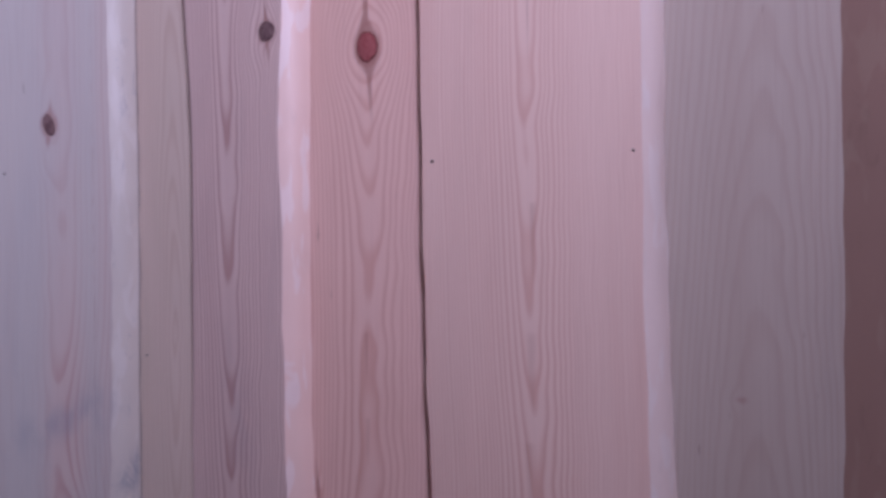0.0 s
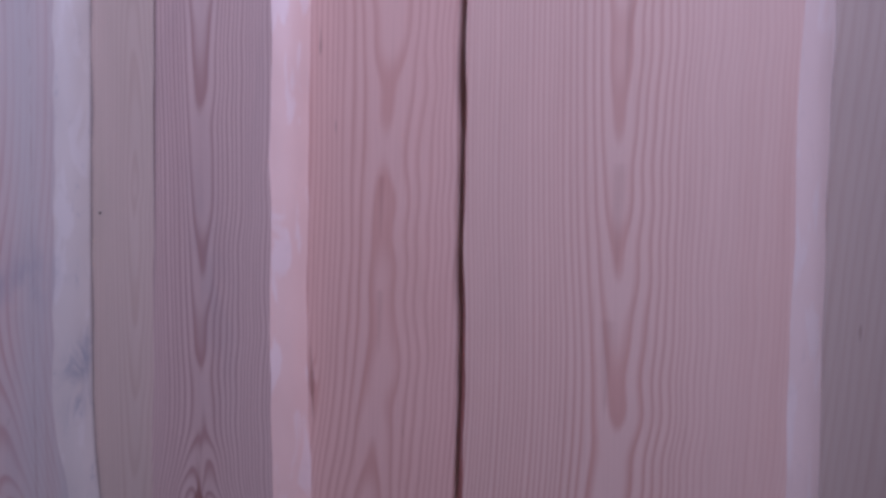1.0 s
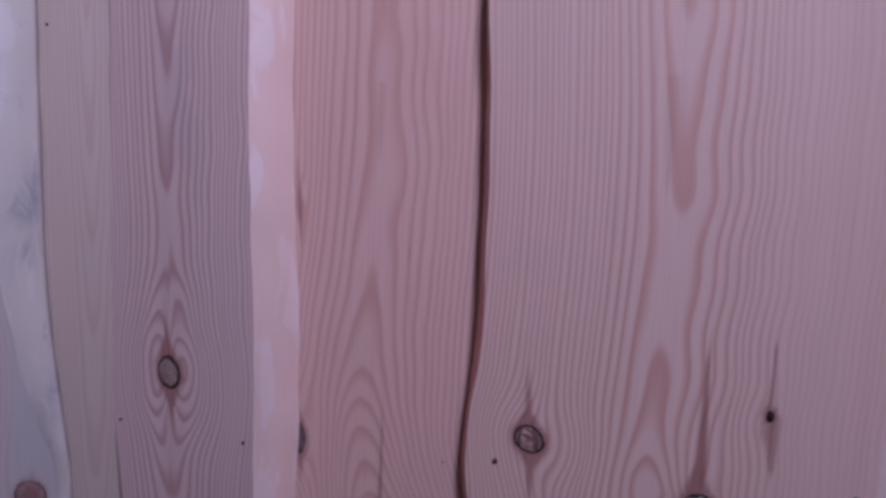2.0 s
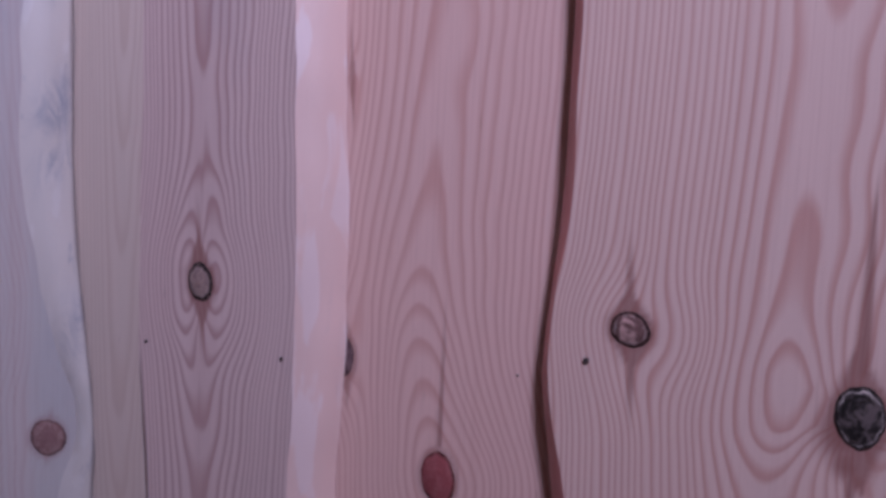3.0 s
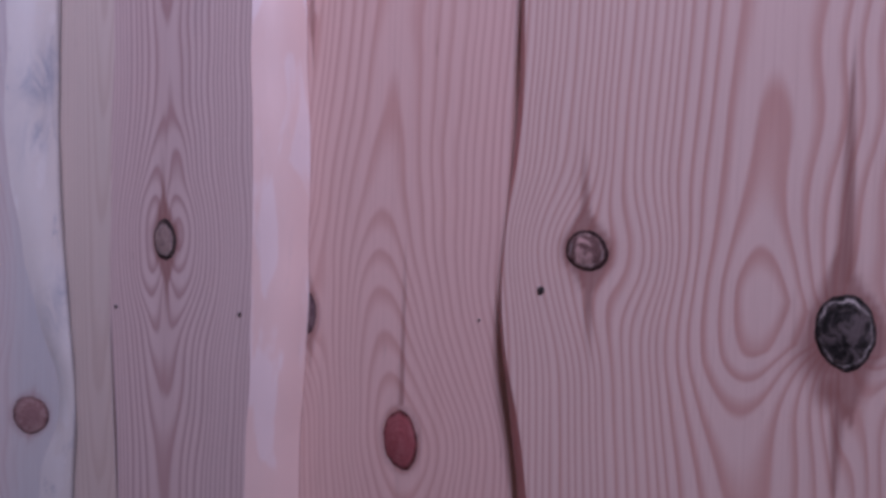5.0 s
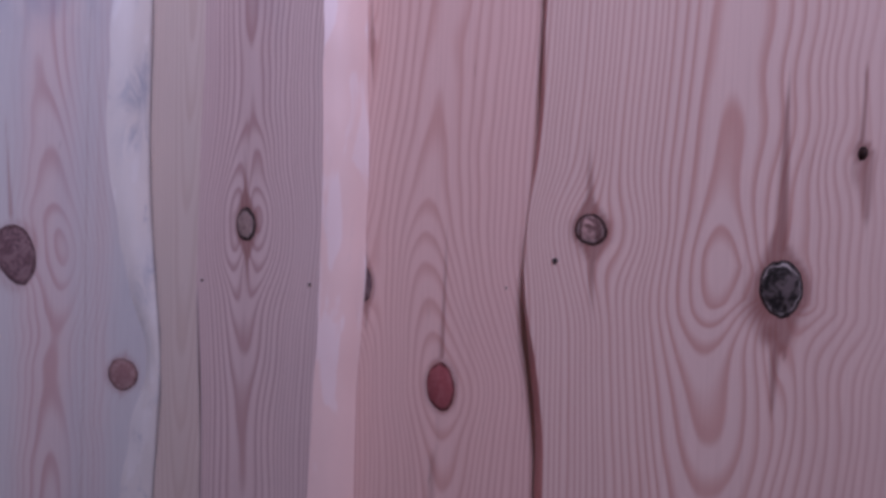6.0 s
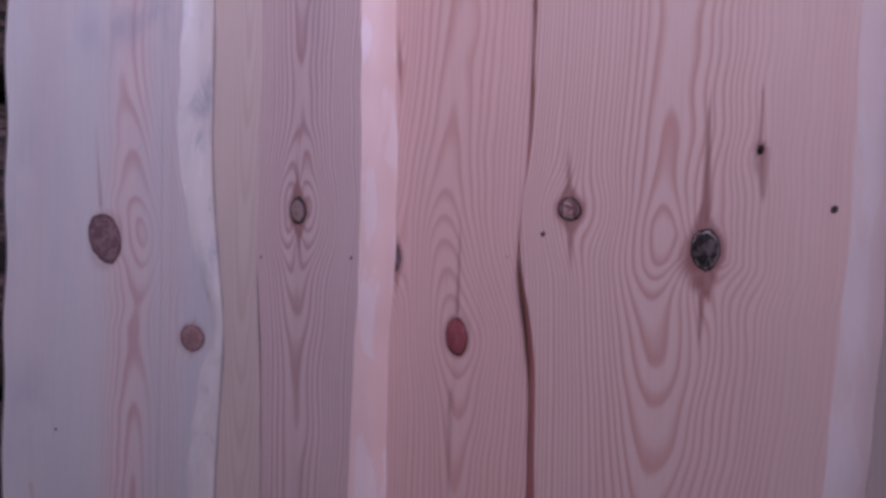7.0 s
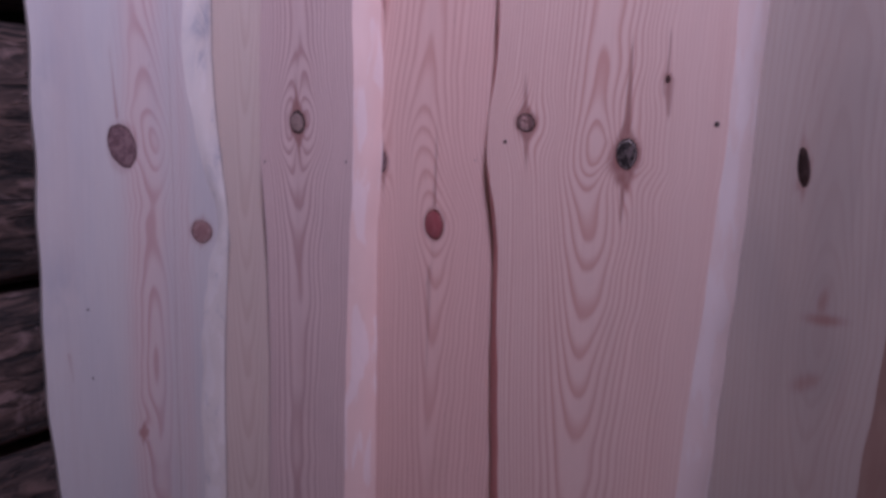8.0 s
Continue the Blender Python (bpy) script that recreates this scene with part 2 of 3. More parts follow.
def ring_field(u, z, grain, knots, swirls=(), ridges=(), streaks=(), smudges=(), blots=(), edges=(), fans=(), heart=None):
    """How many growth rings lie between the pith and a place on the face, how dark the wood is round knots, and grey dirt.
    The rings bend round the knots, and close into loops round the swirls."""
    mid, spacing, depth, seed = grain
    mid = mid(z) if callable(mid) else mid
    lean, sway = waves(seed, 4, 2.0, 9.0), waves(seed + 1, 5, 6.0, 30.0)
    rng = np.random.RandomState(seed + 7)
    ripple = np.zeros_like(u)
    for _ in range(14):
        a, b, p = rng.uniform(-90, 90), rng.uniform(25, 170), rng.uniform(0, 6.28)
        ripple = ripple + np.sin(a * u + b * z + p) * (60.0 / (40.0 + b))
    stir = np.full_like(u, 0.00022)
    for ku, kz, ru, rz, *_ in knots:
        stir = stir + 0.0007 * np.exp(-((u - ku) / (3.5 * ru)) ** 2 - ((z - kz) / (4.5 * rz)) ** 2)
    x = u - mid - 0.0025 * lean(z) - 0.0010 * sway(z) + stir * ripple
    h = depth(z)
    halo, loops, dirt = np.zeros_like(u), np.zeros_like(u), np.zeros_like(u)
    for ku, kz, ru, rz, pull, tail, spindle in knots:
        du, dz = u - ku, z - kz
        near = np.exp(-(du / (2.8 * ru)) ** 2 - (dz / (2.6 * rz)) ** 2)
        x = x - pull * du * near
        loops = loops + 2.6 * pull * np.exp(-(du / (1.7 * ru)) ** 2 - (np.abs(dz) / (2.4 * rz)) ** 1.5)
        r = np.sqrt((du / (1.10 * ru)) ** 2 + (dz / (1.08 * rz)) ** 2)
        halo = np.maximum(halo, np.clip(3.2 * (1.24 + 0.03 * ripple - r), 0, 1) * (0.35 + 0.6 * spindle))
        wide = ru * np.clip(1.25 - np.abs(dz) / (1.9 * rz), 0, 1) ** 1.3
        halo = np.maximum(halo, spindle * np.clip(1.7 - np.abs(du + 0.08 * dz) / (wide + 1e-5), 0, 1) * (wide > 0))
        line = np.clip(1.6 - np.abs(du + 0.06 * dz) / (0.0010 + 0.10 * ru), 0, 1) * np.clip(1.8 - np.abs(dz) / (tail * rz), 0, 1)
        halo = np.maximum(halo, 0.7 * line)
    for ku, kz, ru, rz, amount in swirls:
        loops = loops + amount * np.exp(-((u - ku) / ru) ** 2 - (np.abs(z - kz) / rz) ** 1.8)
    for ku, kz, wide, tall, amount in ridges:           # the grain pinched towards the line through a knot
        loops = loops - amount * np.exp(-np.abs(u - ku) / wide) * np.exp(-(np.abs(z - kz) / tall) ** 2)
    for ku, kz, reach, amount, side in fans:            # rings gathered like rays into the lower (-1) or upper (1) end of a knot
        ang = np.abs(np.arctan2(u - ku, side * (z - kz)))
        loops = loops - amount * np.clip(1 - ang / 1.3, 0, 1) * np.exp(-(((u - ku) / reach) ** 2 + ((z - kz) / (1.3 * reach)) ** 2))
    for ku, za, zb, wide, amount, tilt in streaks:      # from the root at za, tapering to the tip at zb
        t = (z - za) / (zb - za)
        inside = np.clip(t / 0.06, 0, 1) * np.clip((1 - t) / 0.25, 0, 1)
        halo = np.maximum(halo, amount * np.exp(-((u - ku - tilt * (z - za) - 0.0005 * sway(z)) / (wide * np.clip(1.08 - t, 0.12, 1.1))) ** 2) * inside)
    for ku, kz, ru, rz, amount in blots:
        halo = np.maximum(halo, amount * np.exp(-((u - ku + 0.0015 * ripple) / ru) ** 2 - ((z - kz + 0.0015 * ripple) / rz) ** 2))
    for ku, kz, ru, rz, amount in smudges:
        dirt = np.maximum(dirt, amount * np.exp(-((u - ku + 0.1 * (z - kz)) / ru) ** 2 - ((z - kz + 0.25 * (u - ku)) / rz) ** 2))
    bark = np.zeros_like(u)
    for curve, wide, amount in edges:                   # dark line along an edge: left bark, and on two boards painted gap shade
        bark = np.maximum(bark, amount(z) * np.exp(-((u - curve(z)) / wide) ** 2))
    f = np.sqrt(x * x + h * h) / spacing
    f = f + 0.22 * np.sin(0.83 * f + seed) + 0.10 * np.sin(1.9 * f + 2.1 * seed) + 0.05 * ripple
    fine = waves(seed + 2, 6, 15.0, 60.0)
    return f - loops + 0.10 * fine(z + 3 * u), halo, dirt, np.ones_like(u) if heart is None else heart(u, z), bark


def plank(label, parent, profile, along, grain, knots, mats, counts, name="plank", bulge=0.10, **marks):
    """One board. profile(z): its outline seen from above, front side first, as corners; along: the face's own coordinate."""
    verts, us, zs = [], [], []
    n = None
    for z in ROWS_Z:
        keys = profile(z)
        ring = []
        for i, c in enumerate(counts):
            (xa, ya), (xb, yb) = keys[i], keys[(i + 1) % len(keys)]
            for k in range(c):
                s = k / c
                px, py = xa + (xb - xa) * s, ya + (yb - ya) * s
                if i in (0, 2) and c > 1:
                    out = bulge * math.sin(math.pi * s)
                    px, py = px + (yb - ya) * out, py - (xb - xa) * out
                ring.append((px, py, EYE_LINE + z))
        n = len(ring)
        verts += ring
        us += [along(p[0], p[1]) for p in ring]
        zs += [z] * n
    faces, slots, smooth = [], [], []
    seg = [i for i, c in enumerate(counts) for _ in range(c)]
    for r in range(len(ROWS_Z) - 1):
        for k in range(n):
            a, b = r * n + k, r * n + (k + 1) % n
            faces.append((a, b, b + n, a + n))
            slots.append({0: 1, 1: 0, 2: 2}.get(seg[k], 0))
            smooth.append(seg[k] != 1)
    faces += [tuple(range(n - 1, -1, -1)), tuple(range((len(ROWS_Z) - 1) * n, len(ROWS_Z) * n))]
    slots, smooth = slots + [0, 0], smooth + [False, False]
    f, halo, dirt, core, bark = ring_field(np.array(us), np.array(zs), grain, knots, **marks)
    ob = link_mesh(name, verts, faces, mats, parent, label, slots, smooth, {"ring": f, "halo": halo, "dirt": dirt, "heart": core, "bark": bark})
    pairs = np.empty(len(ob.data.edges) * 2, np.int32)
    ob.data.edges.foreach_get("vertices", pairs)
    pairs = pairs.reshape(-1, 2) % n
    corners = [sum(counts[:i]) for i in range(len(counts)) if i not in (1, 2)]
    ob.data.attributes.new("sharp_edge", "BOOLEAN", "EDGE").data.foreach_set("value", (pairs[:, 0] == pairs[:, 1]) & np.isin(pairs[:, 0], corners))
    return ob


def knot(parent, place, normal, ru, rz, material, label, seed, turn=0.0):
    """A knot in the face: an uneven low dome, set in flush."""
    rng = np.random.RandomState(seed)
    count, rings = 40, 7
    ph = rng.uniform(0, 6.28, 4)
    y = Vector(normal).normalized()
    x = Vector((0, 0, 1)).cross(y).normalized() * -1
    up = Vector((0, 0, 1))
    verts, faces, rad = [Vector(place) + y * 0.0008], [], [0.0]
    for j in range(1, rings + 1):
        s = j / rings
        for i in range(count):
            a = 6.2832 * i / count
            wob = 1 + s * (0.035 * math.sin(2 * a + ph[0]) + 0.022 * math.sin(3 * a + ph[1]) + 0.014 * math.sin(5 * a + ph[2]) + 0.010 * math.sin(9 * a + ph[3]) + 0.012 * math.sin(14 * a + ph[0]))
            cu, cz = math.cos(a) * ru * s * wob, math.sin(a) * rz * s * wob
            cu, cz = cu * math.cos(turn) - cz * math.sin(turn), cu * math.sin(turn) + cz * math.cos(turn)
            verts.append(Vector(place) + x * cu + up * cz + y * (0.0009 * (1 - s**4) - 0.0005 * (s == 1)))
            rad.append(s)
    for i in range(count):
        faces.append((0, 1 + i, 1 + (i + 1) % count))
    for j in range(rings - 1):
        for i in range(count):
            a, b = 1 + j * count + i, 1 + j * count + (i + 1) % count
            faces.append((a, a + count, b + count, b))
    ob = link_mesh("knot", verts, faces, [material], parent, label, None, [True] * len(faces), {"rad": rad})
    return ob


def nail(parent, place, normal, r):
    """A nail head, driven in a little askew."""
    y = Vector(normal).normalized()
    bm = bmesh.new()
    m = Matrix.Translation(Vector(place) + y * 0.0003) @ y.to_track_quat("Z", "Y").to_matrix().to_4x4() @ pose(0, 0, 0, 6, 4, 0)
    bmesh.ops.create_cone(bm, segments=14, radius1=r, radius2=r * 0.86, depth=0.0014, cap_ends=True, matrix=m)
    return part("nail", bm, NAIL, parent)


# ---- the plank wall ----
bm = bmesh.new()
box(bm, WEST, 2 * DEPTH + 0.001, 0.0, EAST + 0.12, 2 * DEPTH + 0.09, TOP)
wall_north = part("wall_north", bm, ROOM, None)
tagged(wall_north, "wall clad with fresh vertical pine boards, overlapping and waney-edged", "wall", kind="structure")

z_end = TOP - EYE_LINE
W_LEFT = through_points([(-1.4, 0.004), (-0.33, -0.0112), (-0.16, -0.0194), (-0.10, -0.0224), (-0.07, -0.0270), (-0.045, -0.0325), (-0.02, -0.0353), (0.01, -0.0345), (0.04, -0.0300), (0.07, -0.0286), (0.13, -0.0287), (0.24, -0.0325), (0.35, -0.0345), (0.56, -0.0360), (1.5, -0.038)])
W_BASE = through_points([(-1.4, -0.02), (-0.35, -0.0345), (-0.19, -0.0410), (-0.09, -0.0428), (-0.06, -0.0470), (-0.03, -0.0506), (0.0, -0.0485), (0.05, -0.0455), (0.12, -0.0440), (0.25, -0.0450), (0.40, -0.0455), (0.60, -0.0460), (1.5, -0.042)])
W_RIGHT = through_points([(-1.4, 0.100), (-0.285, 0.1445), (-0.20, 0.1485), (-0.11, 0.1540), (0.0, 0.1590), (0.10, 0.1590), (0.25, 0.1545), (0.53, 0.1525), (1.5, 0.150)])
W_RBASE = through_points([(-1.4, 0.118), (-0.29, 0.1632), (-0.16, 0.1688), (-0.03, 0.1733), (0.09, 0.1745), (0.30, 0.1680), (0.54, 0.1655), (1.5, 0.163)])
D_LEFT = through_points([(-1.4, -0.296), (-0.42, -0.2968), (-0.20, -0.2970), (-0.13, -0.3000), (-0.06, -0.3060), (0.0, -0.3062), (0.09, -0.3048), (0.30, -0.3032), (0.51, -0.3042), (0.57, -0.3085), (1.5, -0.315)])
D_RIGHT = through_points([(-1.4, -0.192), (-0.39, -0.1888), (-0.20, -0.1875), (-0.10, -0.1842), (-0.01, -0.1818), (0.10, -0.1850), (0.25, -0.1872), (0.38, -0.1878), (0.475, -0.1905), (0.55, -0.1860), (1.5, -0.187)])
D_RBASE = through_points([(-1.4, -0.164), (-0.39, -0.1648), (-0.20, -0.1668), (-0.10, -0.1672), (-0.03, -0.1632), (0.03, -0.1638), (0.13, -0.1688), (0.26, -0.1700), (0.42, -0.1693), (0.58, -0.1666), (1.5, -0.166)])
L_RBASE = through_points([(-1.4, -0.392), (-0.46, -0.3902), (-0.26, -0.3885), (-0.17, -0.3822), (-0.12, -0.3800), (-0.07, -0.3872), (0.02, -0.4000), (0.12, -0.4025), (0.37, -0.4005), (0.62, -0.4020), (1.5, -0.404)])
L_RIGHT = through_points([(-1.4, -0.402), (-0.45, -0.4075), (-0.26, -0.4070), (-0.18, -0.4020), (-0.12, -0.3940), (-0.05, -0.4050), (0.03, -0.4150), (0.20, -0.4150), (0.37, -0.4140), (0.62, -0.4160), (1.5, -0.418)])
L_WIDTH = through_points([(-1.4, 0.100), (-0.62, 0.120), (-0.52, 0.131), (-0.44, 0.152), (-0.36, 0.160), (-0.20, 0.163), (0.0, 0.160), (0.2, 0.163), (0.6, 0.172), (1.5, 0.178)])
jag = waves(5, 9, 25.0, 160.0)
D_BARK = through_points([(-1.4, 0.5), (-0.20, 0.55), (-0.10, 0.85), (-0.07, 0.6), (-0.05, 0.0), (0.15, 0.0), (0.24, 0.5), (0.40, 0.8), (0.55, 0.95), (1.5, 0.9)])


def front(left_base, left, right, right_base, seed, gap=0.0035):
    j = waves(seed, 8, 30.0, 170.0)

    def outline(z):
        e = 0.0005
        return [(left_base(z) + e * j(z), DEPTH - gap), (left(z) + e * j(z + 0.3), 0.0), (right(z) + e * j(z + 1.1), 0.0), (right_base(z) + e * j(z + 2.0), DEPTH - 0.001)]
    return outline


def back(left, right):
    return lambda z: [(left, 2 * DEPTH), (left + 0.0005, DEPTH), (right - 0.0005, DEPTH), (right, 2 * DEPTH)]


across = lambda x, y: x


def rings_under(base, spacing, pairs):
    """Depth of the pith below the face, from how many rings more than base lie over it at each height."""
    n = through_points(pairs)
    return lambda z: base + spacing * n(z)


W_PITH = rings_under(0.0195, 0.0029, [(-1.4, 13), (-0.5, 11.2), (-0.25, 9.6), (-0.177, 8), (-0.144, 7), (-0.114, 6), (-0.093, 5), (-0.070, 4), (-0.052, 3), (-0.037, 2.1), (-0.012, 1.5), (0.0155, 2.1), (0.05, 2.7), (0.10, 3.0), (0.16, 2.6), (0.22, 2.0), (0.36, 0.8), (0.60, -0.8), (1.5, -3)])
D_PITH = rings_under(0.026, 0.0030, [(-1.4, 7), (-0.4, 5.0), (-0.2, 4.2), (-0.11, 3.4), (-0.07, 2.0), (-0.05, 0.8), (-0.035, -0.5), (-0.02, -2.0), (-0.004, -2.8), (0.015, -2.0), (0.03, -0.5), (0.045, 0.8), (0.06, 1.7), (0.08, 2.3), (0.134, 2.0), (0.236, 1.0), (0.35, 0.0), (0.5, -1.2), (1.5, -4)])
B_PITH = rings_under(0.011, 0.0042, [(-1.4, 8), (-0.4, 4.2), (-0.25, 3.0), (-0.19, 2.2), (-0.13, 1.0), (-0.097, 0.0), (-0.06, 1.0), (-0.034, 2), (-0.018, 2.8), (0.0, 3.6), (0.02, 4.2), (0.05, 4.8), (0.10, 5.3), (0.20, 5.8), (0.28, 6.0), (0.34, 5.8), (0.404, 5.0), (0.48, 3.6), (0.534, 2.6), (0.60, 3.8), (1.5, 9)])
B_MID = through_points([(-1.4, -0.100), (-0.25, -0.1025), (-0.13, -0.1020), (-0.097, -0.1035), (-0.06, -0.1120), (-0.02, -0.1185), (0.02, -0.1180), (0.10, -0.1110), (0.20, -0.1075), (0.40, -0.1030), (0.534, -0.1035), (1.5, -0.105)])
L_PITH = rings_under(0.009, 0.0040, [(-1.4, 6), (-0.5, 2.8), (-0.375, 1.5), (-0.28, 0.4), (-0.19, 1.5), (-0.124, 2.6), (-0.10, 2.8), (-0.075, 2.0), (-0.032, 0.2), (0.015, 2.0), (0.06, 3.0), (0.12, 4.0), (0.165, 4.2), (0.25, 3.4), (0.50, 2.2), (1.5, 1)])
L_MID = through_points([(-1.4, 0.048), (-0.28, 0.0475), (-0.12, 0.0465), (-0.03, 0.0450), (0.03, 0.0500), (0.12, 0.0590), (0.30, 0.0560), (1.5, 0.055)])

# knots as (across, height, half width, half height, how strongly the grain bends, length of the tails)
W_KNOTS = [(0.0, 0.0, 0.0092, 0.0086, 0.75, 3.2, 0.75), (0.0866, -0.0215, 0.0094, 0.0132, 0.12, 1.6, 0.75), (0.114, 0.034, 0.0030, 0.0042, 0.4, 0.8, 0.6)]
D_KNOTS = [(-0.2536, -0.005, 0.0112, 0.0128, 0.15, 2.6, 0.75), (-0.2027, 0.556, 0.0103, 0.0112, 0.8, 2.0, 0.3)]
B_KNOTS = [(-0.1022, -0.096, 0.0116, 0.0155, 0.5, 0.8, 0.25), (-0.1036, 0.534, 0.0125, 0.0165, 0.8, 3.0, 0.7), (-0.1640, -0.040, 0.0070, 0.0125, 0.7, 1.6, 0.5), (-0.1650, 0.113, 0.0022, 0.0100, 0.4, 2.0, 0.5)]
R_KNOTS = [(0.2077, -0.026, 0.0047, 0.0155, 0.6, 1.3, 0.3), (0.2195, 0.231, 0.004, 0.003, 0.4, 1.0, 0.2)]
L_KNOTS = [(0.0748, -0.036, 0.0150, 0.0265, 0.2, 0.7, 0.1), (-0.0062, -0.131, 0.0120, 0.0150, 0.4, 1.0, 0.2), (0.0650, 0.479, 0.0070, 0.0120, 0.6, 1.6, 0.4), (0.063, -0.3665, 0.005, 0.006, 0.5, 2.0, 0.6)]

plank_wide = plank("wide pink pine board with dark knots and wavy edges", wall_north, front(lambda z: W_BASE(z) + 0.0060, W_LEFT, W_RIGHT, W_RBASE, 21, 0.0022), across,
                   (0.0615, 0.0029, W_PITH, 31), W_KNOTS, [PINE_PINK, WANE_SHADE_BROWN, WANE_CREAM], (12, 140, 5, 1),
                   blots=[(0.0862, -0.0235, 0.0125, 0.0165, 1.0), (0.0862, -0.0385, 0.0070, 0.011, 0.9), (0.0708, -0.0155, 0.0045, 0.0085, 0.30), (0.0945, 0.031, 0.0035, 0.012, 0.25), (0.1138, 0.027, 0.0038, 0.0125, 0.55), (0.0790, 0.034, 0.0025, 0.010, 0.22), (0.0, -0.001, 0.0112, 0.0115, 0.7)],
                   # edges: black shade of the gap at the left foot, painted on
                   fans=[(0.0866, -0.0240, 0.036, 5.4, -1), (0.0866, -0.0180, 0.034, 2.6, 1)], edges=[(lambda z: W_BASE(z) + 0.0060, 0.0009, lambda z: 0.95 + 0 * z)],
                   streaks=[(0.0868, -0.012, 0.078, 0.0036, 0.85, -0.02), (0.0858, -0.030, -0.085, 0.0036, 0.8, 0.01), (0.1138, 0.030, 0.078, 0.0016, 0.8, 0.0), (0.1150, 0.036, 0.0, 0.0050, 0.7, -0.06), (0.062, 0.80, 0.44, 0.0034, 0.55, 0.0), (0.0655, 0.385, 0.31, 0.0045, 0.42, 0.0), (0.064, 0.28, 0.20, 0.006, 0.36, 0.0), (0.060, 0.19, 0.12, 0.007, 0.36, 0.0)],
                   heart=lambda u, z: 0.22 + (0.78 - 0.30 * np.clip((z - 0.05) / 0.15, 0, 1)) / (1 + np.exp((u - 0.118 - 0.05 * np.clip(-z, 0, 0.3) + 0.06 * np.clip(z, 0, 0.4)) / 0.006)))
plank_ringed = plank("dull pinkish pine board with a pale waney edge", wall_north, front(lambda z: D_LEFT(z) - 0.0012, D_LEFT, D_RIGHT, D_RBASE, 22), across,
                     (-0.2525, 0.0030, D_PITH, 41), D_KNOTS, [PINE_DULL, WANE_SHADE_BROWN, WANE_PINK], (3, 110, 8, 1),
                     ridges=[(-0.2534, -0.008, 0.010, 0.050, 4.5)], edges=[(lambda z: D_LEFT(z) + 0.0006, 0.0016, D_BARK)], smudges=[(-0.245, 0.19, 0.02, 0.08, 0.2)])
plank_rose = plank("rose-coloured pine board set back behind its neighbours", wall_north, back(-0.215, 0.012), across,
                   (B_MID, 0.0042, B_PITH, 51), B_KNOTS, [PINE_ROSE, PINE_ROSE, PINE_ROSE], (1, 130, 1, 1),
                   streaks=[(-0.1020, -0.085, 0.035, 0.0019, 0.8, 0.0), (-0.1025, -0.105, -0.19, 0.0016, 0.45, 0.0), (-0.103, 0.545, 0.66, 0.0018, 0.7, 0.0), (-0.103, 0.525, 0.475, 0.0020, 0.7, 0.0), (-0.108, 0.27, 0.21, 0.004, 0.4, 0.0), (-0.108, 0.19, 0.13, 0.004, 0.35, 0.0), (-0.106, -0.13, -0.27, 0.005, 0.48, 0.0)])
plank_sap = plank("narrow strip of yellowish sapwood board set back", wall_north, back(-0.455, -0.262), across,
                  (-0.352, 0.0036, lambda z: 0.008 + 0.05 * np.abs(z - 0.25), 61), [], [PINE_SAP, PINE_SAP, PINE_SAP], (1, 60, 1, 1))
plank_grey = plank("greyish pine board with brown blotches set back", wall_north, back(0.105, 0.325), across,
                   (0.232, 0.0042, lambda z: 0.012 + 0.06 * np.abs(z + 0.12), 71), R_KNOTS, [PINE_GREY, PINE_GREY, PINE_GREY], (1, 70, 1, 1),
                   swirls=[(0.228, -0.15, 0.02, 0.05, 2.5)],
                   blots=[(0.2310, -0.133, 0.016, 0.0060, 0.72), (0.2290, -0.120, 0.0045, 0.013, 0.66), (0.2235, -0.181, 0.010, 0.008, 0.55), (0.262, -0.05, 0.02, 0.12, 0.22), (0.212, 0.02, 0.002, 0.05, 0.3), (0.246, -0.19, 0.006, 0.05, 0.3), (0.2045, -0.034, 0.004, 0.012, 0.5), (0.275, 0.30, 0.012, 0.25, 0.2)], heart=lambda u, z: 0.45 + 0.0 * u)

FRONT = (0, -1, 0)
knot(plank_wide, (0.0, 0.0, EYE_LINE), FRONT, 0.0092, 0.0084, KNOT_RINGED, "scraped knot with a black ring", 1, 0.5)
knot(plank_wide, (0.0866, 0.0, EYE_LINE - 0.0215), FRONT, 0.0092, 0.0132, KNOT_BLACK, "black dead knot", 2, -0.12)
knot(plank_wide, (0.114, 0.0, EYE_LINE + 0.034), FRONT, 0.0020, 0.0030, KNOT_DARK, "small dark knot", 3)
knot(plank_ringed, (-0.2536, 0.0, EYE_LINE - 0.005), FRONT, 0.0110, 0.0125, KNOT_OVAL, "oval knot with a black ring", 4)
knot(plank_ringed, (-0.2027, 0.0, EYE_LINE + 0.556), FRONT, 0.0100, 0.0110, KNOT_DULL, "brown knot", 5, 0.2)
knot(plank_rose, (-0.1022, DEPTH, EYE_LINE - 0.096), FRONT, 0.0114, 0.0152, KNOT_RED, "red sound knot", 6)
knot(plank_rose, (-0.1036, DEPTH, EYE_LINE + 0.534), FRONT, 0.0122, 0.0160, KNOT_RED, "red sound knot", 7)
knot(plank_rose, (-0.1645, DEPTH, EYE_LINE - 0.040), FRONT, 0.0065, 0.0115, KNOT_DULL, "dark knot half under the next board", 8)
knot(plank_grey, (0.2077, DEPTH, EYE_LINE - 0.026), FRONT, 0.0045, 0.0155, KNOT_DARK, "narrow dark knot", 9, -0.12)
for x, z, r in ((-0.0183, -0.016, 0.0015), (0.1515, 0.0025, 0.0018), (-0.0249, 0.4205, 0.0015), (0.1462, 0.4193, 0.0011)):
    nail(plank_wide, (x, 0, EYE_LINE + z), FRONT, r)
